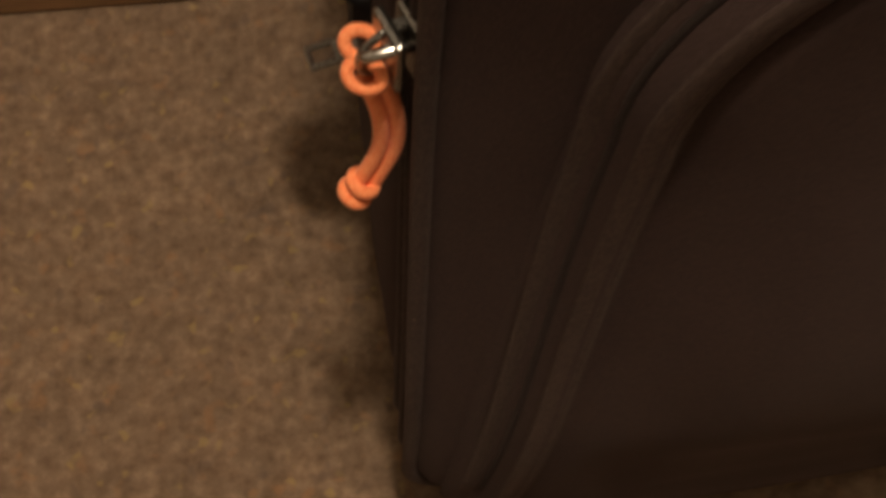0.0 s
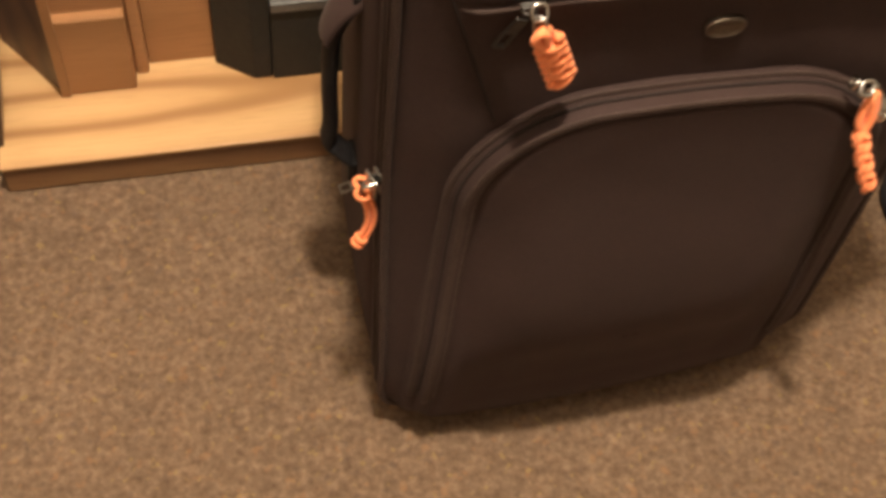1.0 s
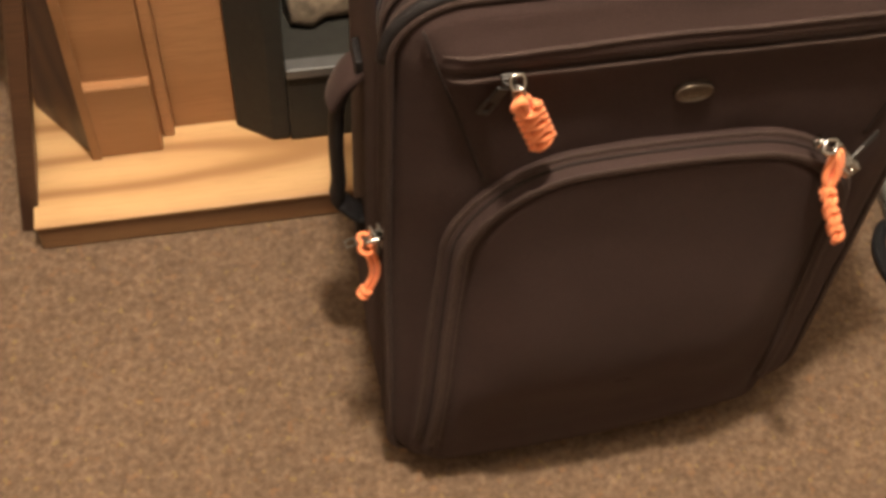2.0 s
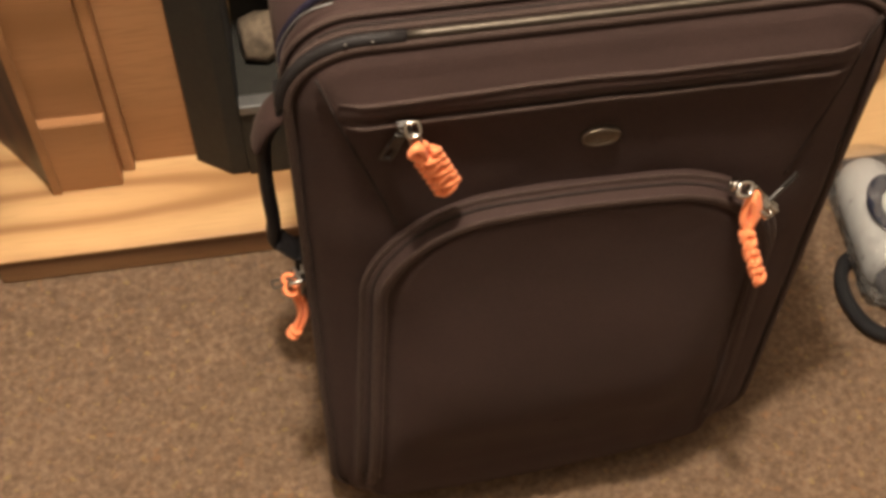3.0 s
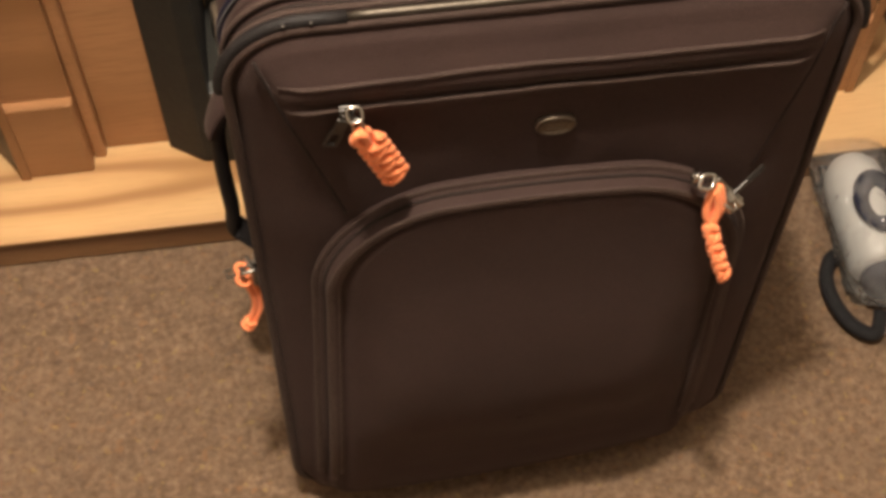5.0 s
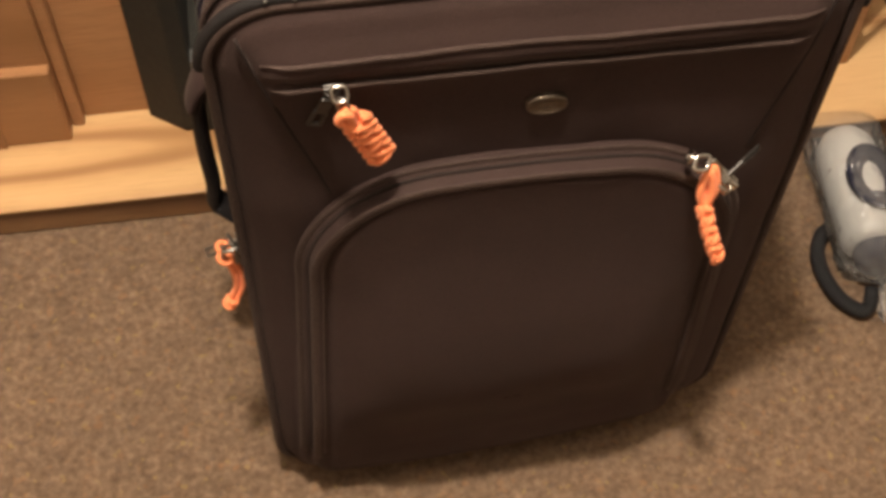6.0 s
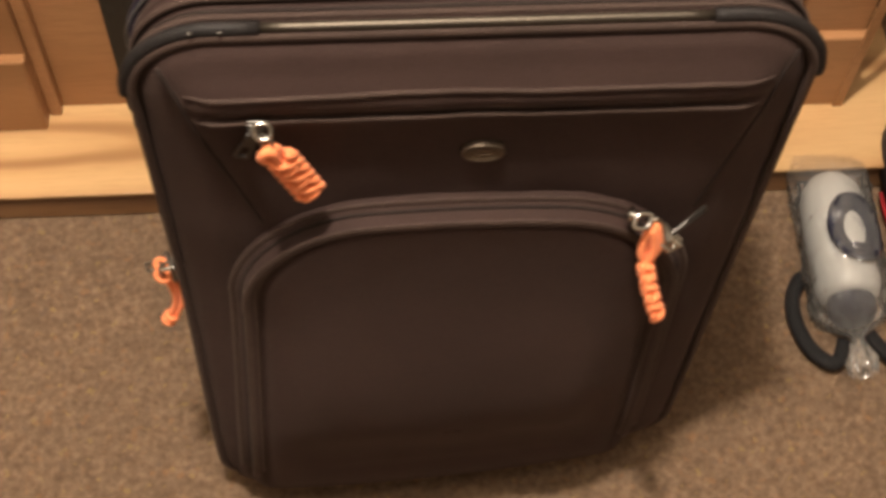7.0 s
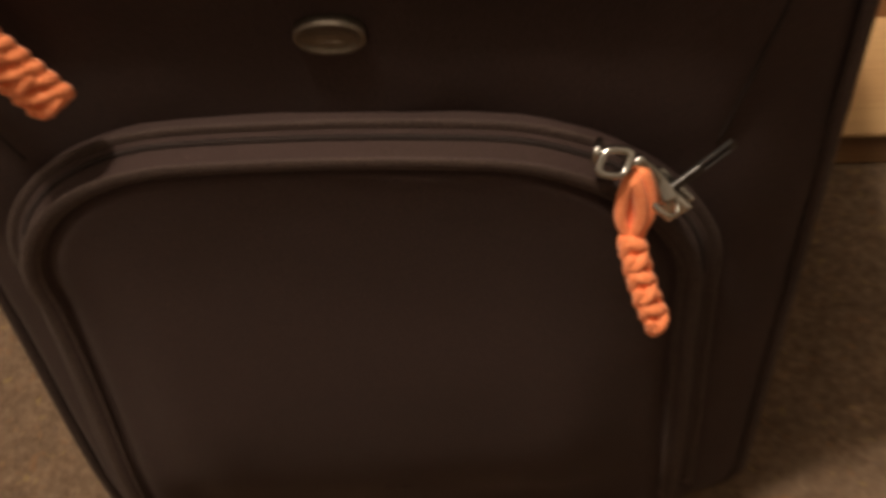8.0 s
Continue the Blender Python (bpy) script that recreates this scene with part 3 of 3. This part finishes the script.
def ring_pull(name, centre, across, along, a, b, r, metal, parent):
    """An oblong wire ring."""
    c, u, w = Vector(centre), Vector(across).normalized(), Vector(along).normalized()
    pts = []
    for k in range(28):
        t = 2 * math.pi * k / 28
        pts.append(c + u * a * math.copysign(abs(math.cos(t)) ** 0.6, math.cos(t)) + w * b * math.copysign(abs(math.sin(t)) ** 0.6, math.sin(t)))
    return tube(name, pts, r, metal, parent, "", 8, True, up=tuple(u.cross(w)))


def tab_pull(name, start, end, width, thick, metal, parent, face=(0, -1, 0)):
    """A flat metal pull tab with an eye at its far end."""
    p, q = Vector(start), Vector(end)
    d = (q - p).normalized()
    n = Vector(face) - d * Vector(face).dot(d)
    n.normalize()
    w = d.cross(n)
    m = Matrix((w, d, n)).transposed().to_4x4()
    m.translation = p
    size = (q - p).length
    bm = bmesh.new()
    block(bm, (-width / 2, 0.002, -thick / 2), (width / 2, size * 0.55, thick / 2), thick * 0.35, 2)
    block(bm, (-width * 0.62, size * 0.5, -thick / 2), (-width * 0.30, size, thick / 2), thick * 0.35, 1)
    block(bm, (width * 0.30, size * 0.5, -thick / 2), (width * 0.62, size, thick / 2), thick * 0.35, 1)
    block(bm, (-width * 0.62, size * 0.94, -thick / 2), (width * 0.62, size * 1.03, thick / 2), thick * 0.35, 1)
    bmesh.ops.transform(bm, matrix=m, verts=bm.verts)
    return part(name, bm, metal, parent, "", False)


def cobra(name, spine, width, depth, r, count, face, parent, loop_at=None):
    """A woven cord tag: knots across two core strands along a spine."""
    line = [Vector(p) for p in spine]
    lengths = [0.0]
    for a, b in zip(line, line[1:]):
        lengths.append(lengths[-1] + (b - a).length)
    total = lengths[-1]

    def frame_at(s):
        s = min(max(s, 0), total)
        k = max(i for i in range(len(lengths) - 1) if lengths[i] <= s + 1e-9)
        t = (s - lengths[k]) / max(lengths[k + 1] - lengths[k], 1e-9)
        d = (line[k + 1] - line[k]).normalized()
        n = Vector(face) - d * Vector(face).dot(d)
        n.normalize()
        return line[k].lerp(line[k + 1], t), d, n, d.cross(n)

    core = [frame_at(total * k / 12) for k in range(13)]
    tag = tube(name, [c[0] for c in core], max(r, depth * 0.9), CORD, parent, "woven orange paracord tag", 10, flat=(1.0, 1.9), up=tuple(core[0][2]))
    step = total / count
    half = width / 2 - r
    for k in range(count):
        p, d, n, w = frame_at((k + 0.5) * step)
        s = 1 if k % 2 else -1
        for way in (1, -1):
            bar = [p + w * (s * way * u * half) + n * (way * depth * v) + d * (g * step) for u, v, g in
                   ((-1.0, 0.1, -0.30), (-0.72, 0.80, -0.26), (-0.30, 1.12, -0.10), (0.30, 1.12, 0.10), (0.72, 0.80, 0.26), (1.0, 0.1, 0.30))]
            tube("knot", curve(bar, 4), [r * q for q in np.interp(np.linspace(0, 1, 21), [0, 0.3, 0.5, 0.7, 1], [0.85, 0.95, 1.0, 0.95, 0.85])], CORD, tag, "", 8, up=tuple(n))
            p2, d2, n2, w2 = frame_at((k + 0.5 + 0.25 * way) * step)
            edge = [p2 + w2 * (way * u * half) + n2 * (depth * v) + d2 * (g * step) for u, v, g in
                    ((0.62, 0.75, -0.62), (0.98, 0.62, -0.40), (1.16, 0.15, 0.0), (0.98, -0.35, 0.40), (0.62, -0.6, 0.62))]
            tube("knot", curve(edge, 4), r * 0.92, CORD, tag, "", 8, up=tuple(n2))
    return tag


def cord_loop(parent, name, pts, r=0.0023, closed=False):
    return tube(name, curve(pts, 7, closed), r, CORD, parent, "orange paracord loop", 9, closed)


def upper_pull():
    at = Vector((-0.153, -0.042, 0.678))
    s = build_slider("zip_slider", pose(-0.157, -0.0335, 0.679, 0, 90, 0) @ Matrix.Scale(0.75, 4), DULL_METAL, case)
    ring_pull("pull_ring", at + Vector((0.001, 0.0, 0.006)), (1, 0.1, 0.0), (0.1, -0.45, -1), 0.0056, 0.0064, 0.0015, STEEL, s)
    ring_pull("pull_ring", at + Vector((0.003, -0.001, -0.008)), (0.8, -0.5, 0.0), (0.1, -0.2, -1), 0.0048, 0.008, 0.0015, GUNMETAL, s)
    tab_pull("pull_tab", at + Vector((-0.006, 0.010, -0.010)), at + Vector((-0.019, 0.018, -0.050)), 0.0095, 0.0028, DULL_METAL, s)
    o = at + Vector((0.004, 0.000, -0.014))
    tag = cobra("cord_tag", curve([o + Vector((0.007, 0.000, -0.012)), o + Vector((0.015, 0.002, -0.034)), o + Vector((0.027, 0.004, -0.067))], 8), 0.0245, 0.0040, 0.0040, 6, (0.1, -1, 0.25), case)
    for e in (-1, 1):
        cord_loop(tag, "loop", [o + Vector((a + e * 0.0015, b + e * 0.0022, c)) for a, b, c in
                                ((0.008, 0.000, -0.016), (0.001, -0.003, -0.010), (-0.004, -0.005, -0.002), (-0.001, -0.005, 0.005), (0.004, -0.004, 0.002), (0.006, -0.002, -0.007), (0.009, 0.000, -0.016))], 0.0034)


def pocket_pull():
    m = pose(0.156, -0.047, 0.527, -25, -50, 0)
    s = build_slider("zip_slider", m @ Matrix.Scale(1.5, 4), STEEL, case)
    r = Vector((0.131, -0.048, 0.560))
    ring_pull("pull_ring", r + Vector((0, -0.004, 0.002)), (1, 0.1, -0.35), (0.35, 0.75, 0.55), 0.0068, 0.0062, 0.0021, STEEL, s)
    ring_pull("pull_ring", r + Vector((-0.008, 0.004, 0.000)), (0.2, 0.9, -0.2), (0.1, -0.2, 1), 0.0045, 0.006, 0.0020, STEEL, s)
    tube("pull_stem", curve([r + Vector((0.008, 0.001, -0.004)), r + Vector((0.019, 0.001, -0.020)), (0.157, -0.053, 0.530)], 5), 0.0044, STEEL, s, "", 10, flat=(0.6, 1.3))
    tab_pull("pull_tab", (0.156, -0.051, 0.534), (0.187, -0.032, 0.5455), 0.0056, 0.0024, DULL_METAL, s)
    top = r + Vector((0.0095, -0.005, -0.013))
    spine = curve([top + Vector((-0.001, -0.008, -0.032)), top + Vector((0.001, -0.015, -0.044)), top + Vector((0.007, -0.026, -0.064)), top + Vector((0.014, -0.033, -0.082))], 6)
    tag = cobra("cord_tag", spine, 0.0152, 0.0042, 0.0036, 6, (0.55, -0.8, 0.2), case)
    for e in (-1, 1):
        cord_loop(tag, "loop", [top + Vector((a * 0.6 + e * 0.0022, b + e * 0.002, c)) for a, b, c in
                                ((0.000, -0.007, -0.032), (-0.006, -0.004, -0.022), (-0.004, 0.0, -0.008), (0.002, 0.002, 0.002), (0.008, -0.001, -0.008), (0.009, -0.005, -0.022), (0.002, -0.008, -0.033))], 0.0036)


def side_pull():
    at = Vector((-0.2470, 0.022, 0.3975))
    s = build_slider("zip_slider", pose(-0.2510, 0.014, 0.4055, 0, 0, -70) @ Matrix.Scale(1.7, 4), GUNMETAL, case)
    ring_pull("pull_ring", at + Vector((-0.008, -0.012, 0.012)), (1, 0.15, 0.1), (0.0, -0.6, 0.8), 0.0085, 0.007, 0.0022, STEEL, s)
    ring_pull("pull_ring", at + Vector((-0.004, 0.002, -0.004)), (0.2, 1, 0.1), (0.2, 0.0, 1), 0.0055, 0.007, 0.0018, STEEL, s)
    tab_pull("pull_tab", at + Vector((-0.014, 0.002, -0.004)), at + Vector((-0.033, 0.004, -0.015)), 0.0072, 0.0022, GUNMETAL, s, (0, -0.6, 0.8))
    tab_pull("pull_tab", at + Vector((-0.003, -0.006, -0.010)), at + Vector((-0.005, -0.004, -0.056)), 0.0062, 0.0022, GUNMETAL, s, (-1, -0.3, 0))
    o = at + Vector((-0.016, -0.010, 0.004))
    strand = []
    for e in (-1, 1):
        pts = [o + Vector((a + e * 0.0030, b - abs(e) * 0.0, c)) for a, b, c in ((0.003, 0.0, -0.010), (0.008, -0.003, -0.030), (0.008, -0.005, -0.050), (0.001, -0.008, -0.068), (-0.005, -0.010, -0.078))]
        strand.append(cord_loop(case if not strand else strand[0], "cord_tag" if not strand else "strand", pts, 0.0031))
    tag = strand[0]
    tag["label"] = "double orange paracord pull with a knotted end"
    lean_up = Vector((0.0, 0.74, 0.67))
    for dz in (0.0050, -0.0050):
        cord_loop(tag, "loop", [o + lean_up * (dz + 0.0048 * math.sin(t)) + Vector((0.0056 * math.cos(t), -0.0012 * math.cos(t), 0.0)) for t in [2 * math.pi * k / 10 for k in range(10)]], 0.0024, True)
    for k in range(2):
        c = o + Vector((-0.001 - 0.0032 * k, -0.009 - 0.001 * k, -0.069 - 0.0056 * k))
        u, w = Vector((0.85, 0, -0.5)), Vector((0, 1, 0))
        cord_loop(tag, "wrap", [c + u * 0.0046 * math.cos(t) + w * 0.0043 * math.sin(t) for t in [2 * math.pi * j / 8 for j in range(8)]], 0.0028, True)


upper_pull()
pocket_pull()
side_pull()


# ---- things beside the case ----
def lathe(profile, m, sides=32):
    """A turned shape: (distance along the axis, radius) rings about local y."""
    rings = []
    for y, r in profile:
        rings.append([tuple(m @ Vector((r * math.cos(t), y, r * math.sin(t)))) for t in [2 * math.pi * k / sides for k in range(sides)]])
    return rings_mesh(rings)


def build_bottle():
    bottle = place("drinks_bottle", (0.492, 0.205, 0.0), "light grey bottle with a dark cap lying in a clear bag", "bottle")
    m = Matrix.Translation((0, 0, 0.047)) @ Euler((radians(-1), 0, radians(-3))).to_matrix().to_4x4()
    v, f = lathe([(0.105, 0.001), (0.104, 0.013), (0.098, 0.025), (0.085, 0.034), (0.065, 0.039), (0.03, 0.040), (-0.02, 0.040), (-0.028, 0.0385),
                  (-0.030, 0.0395), (-0.052, 0.0385), (-0.062, 0.036), (-0.068, 0.030), (-0.069, 0.001)], m)
    raw("body", v, f, BOTTLE, bottle, "light grey plastic body")
    v, f = lathe([(-0.0692, 0.001), (-0.0692, 0.027), (-0.073, 0.029), (-0.088, 0.028), (-0.096, 0.024), (-0.101, 0.015), (-0.102, 0.001)], m)
    raw("cap", v, f, NAVY, bottle, "dark rounded cap")

    def on_body(a, y):
        return m @ Vector((0.0412 * math.sin(a), y, 0.0412 * math.cos(a)))

    tube("grip_band", [on_body(a, y) for a, y in [(0.20 + 0.56 * math.cos(t), 0.006 + 0.036 * math.sin(t)) for t in [2 * math.pi * k / 36 for k in range(36)]]], 0.0135, NAVY,
         bottle, "dark blue grip band", 8, True, flat=(0.35, 1.0), up=(0, 0, 1))
    tube("grip_band", [on_body(a, -0.0225) for a in np.linspace(-0.25, 1.4, 20)], 0.008, NAVY, bottle, "dark blue grip band", 8, flat=(0.3, 1.0), up=(-1, 0, 0))
    # clear bag round it, gathered at the cap end
    rings = []
    for j in range(40):
        y = 0.135 - 0.300 * j / 39
        if y > 0.10:
            r, sq = 0.050, max(0.10, (0.142 - y) / 0.05)
        elif y > -0.09:
            r, sq = 0.0485, 1.0
        else:
            r, sq = 0.0485 * max(0.12, 1 - ((-0.09 - y) / 0.032) ** 0.8) + 0.010 * smooth(-0.125, -0.155, y), 1.0
        ring = []
        for k in range(72):
            t = 2 * math.pi * k / 72
            wob = 0.0022 * noise.noise((math.cos(t) * 3.2, y * 38, math.sin(t) * 3.2)) + 0.0032 * noise.noise((math.cos(t) * 9, y * 90, math.sin(t) * 9))
            wob += 0.0045 * max(0.0, 0.35 - abs(noise.noise((math.cos(t) * 2.6 + 7, y * 24, math.sin(t) * 2.6))) * 2.2)
            if y < -0.09:
                wob += 0.004 * math.sin(t * 9 + y * 30) * min(1, r / 0.02)
            rr = max(0.004, r + wob)
            p = m @ Vector((rr * math.cos(t), y, rr * math.sin(t) * sq))
            ring.append((p.x, p.y, max(p.z, 0.0015)))
        rings.append(ring)
    v, f = rings_mesh(rings, False)
    bag = raw("plastic_bag", v, f, FILM, bottle, "clear crinkled plastic bag")
    bag.visible_shadow = False
    # strap that loops out over the carpet
    tube("strap", curve([(-0.040, -0.020, 0.020), (-0.050, -0.026, 0.016), (-0.061, -0.050, 0.014), (-0.061, -0.084, 0.0135), (-0.050, -0.116, 0.0135), (-0.031, -0.134, 0.0135),
                         (-0.018, -0.128, 0.014), (-0.010, -0.108, 0.020)], 8), 0.0125, WEBBING, bottle, "black webbing strap loop", 10, flat=(0.55, 0.75), up=(0, 0, 1))
    tube("strap", curve([(0.020, -0.100, 0.020), (0.034, -0.118, 0.014), (0.052, -0.140, 0.0135), (0.075, -0.150, 0.0135)], 8), 0.0125, WEBBING, bottle, "black webbing strap", 10,
         flat=(0.5, 0.75), up=(0, 0, 1))


def build_bag():
    bag = place("backpack", (0.66, 0.36, 0.0), "dark navy backpack with red piping leaning by the hearth", "bag")
    rings = []
    for z, w, d, x in ((0.001, 0.05, 0.04, 0.03), (0.001, 0.095, 0.085, 0.03), (0.03, 0.112, 0.10, 0.025), (0.12, 0.112, 0.10, 0.02), (0.24, 0.100, 0.09, 0.02), (0.33, 0.082, 0.075, 0.02),
                       (0.385, 0.055, 0.05, 0.02), (0.40, 0.02, 0.02, 0.02)):
        ring = []
        for k in range(40):
            t = 2 * math.pi * k / 40
            q = (1 + 0.05 * noise.noise((math.cos(t) * 2, z * 9, math.sin(t) * 2)))
            ring.append((x + w * q * math.copysign(abs(math.cos(t)) ** 0.7, math.cos(t)), -0.05 + d * q * math.copysign(abs(math.sin(t)) ** 0.7, math.sin(t)), z))
        rings.append(ring)
    v, f = rings_mesh(rings)
    body = raw("body", v, f, NAVY, bag)
    tube("piping", curve([(-0.088, -0.06, 0.02), (-0.090, -0.11, 0.028), (-0.070, -0.145, 0.033), (-0.02, -0.155, 0.04), (0.06, -0.155, 0.05)], 8), 0.0028, RED, bag, "red piping", 8)
    tube("pocket_edge", curve([(-0.089, -0.06, 0.06), (-0.091, -0.11, 0.068), (-0.070, -0.147, 0.073), (-0.02, -0.157, 0.08)], 8), 0.003, GREY_SILL, bag, "grey trim", 8)


build_bottle()
build_bag()
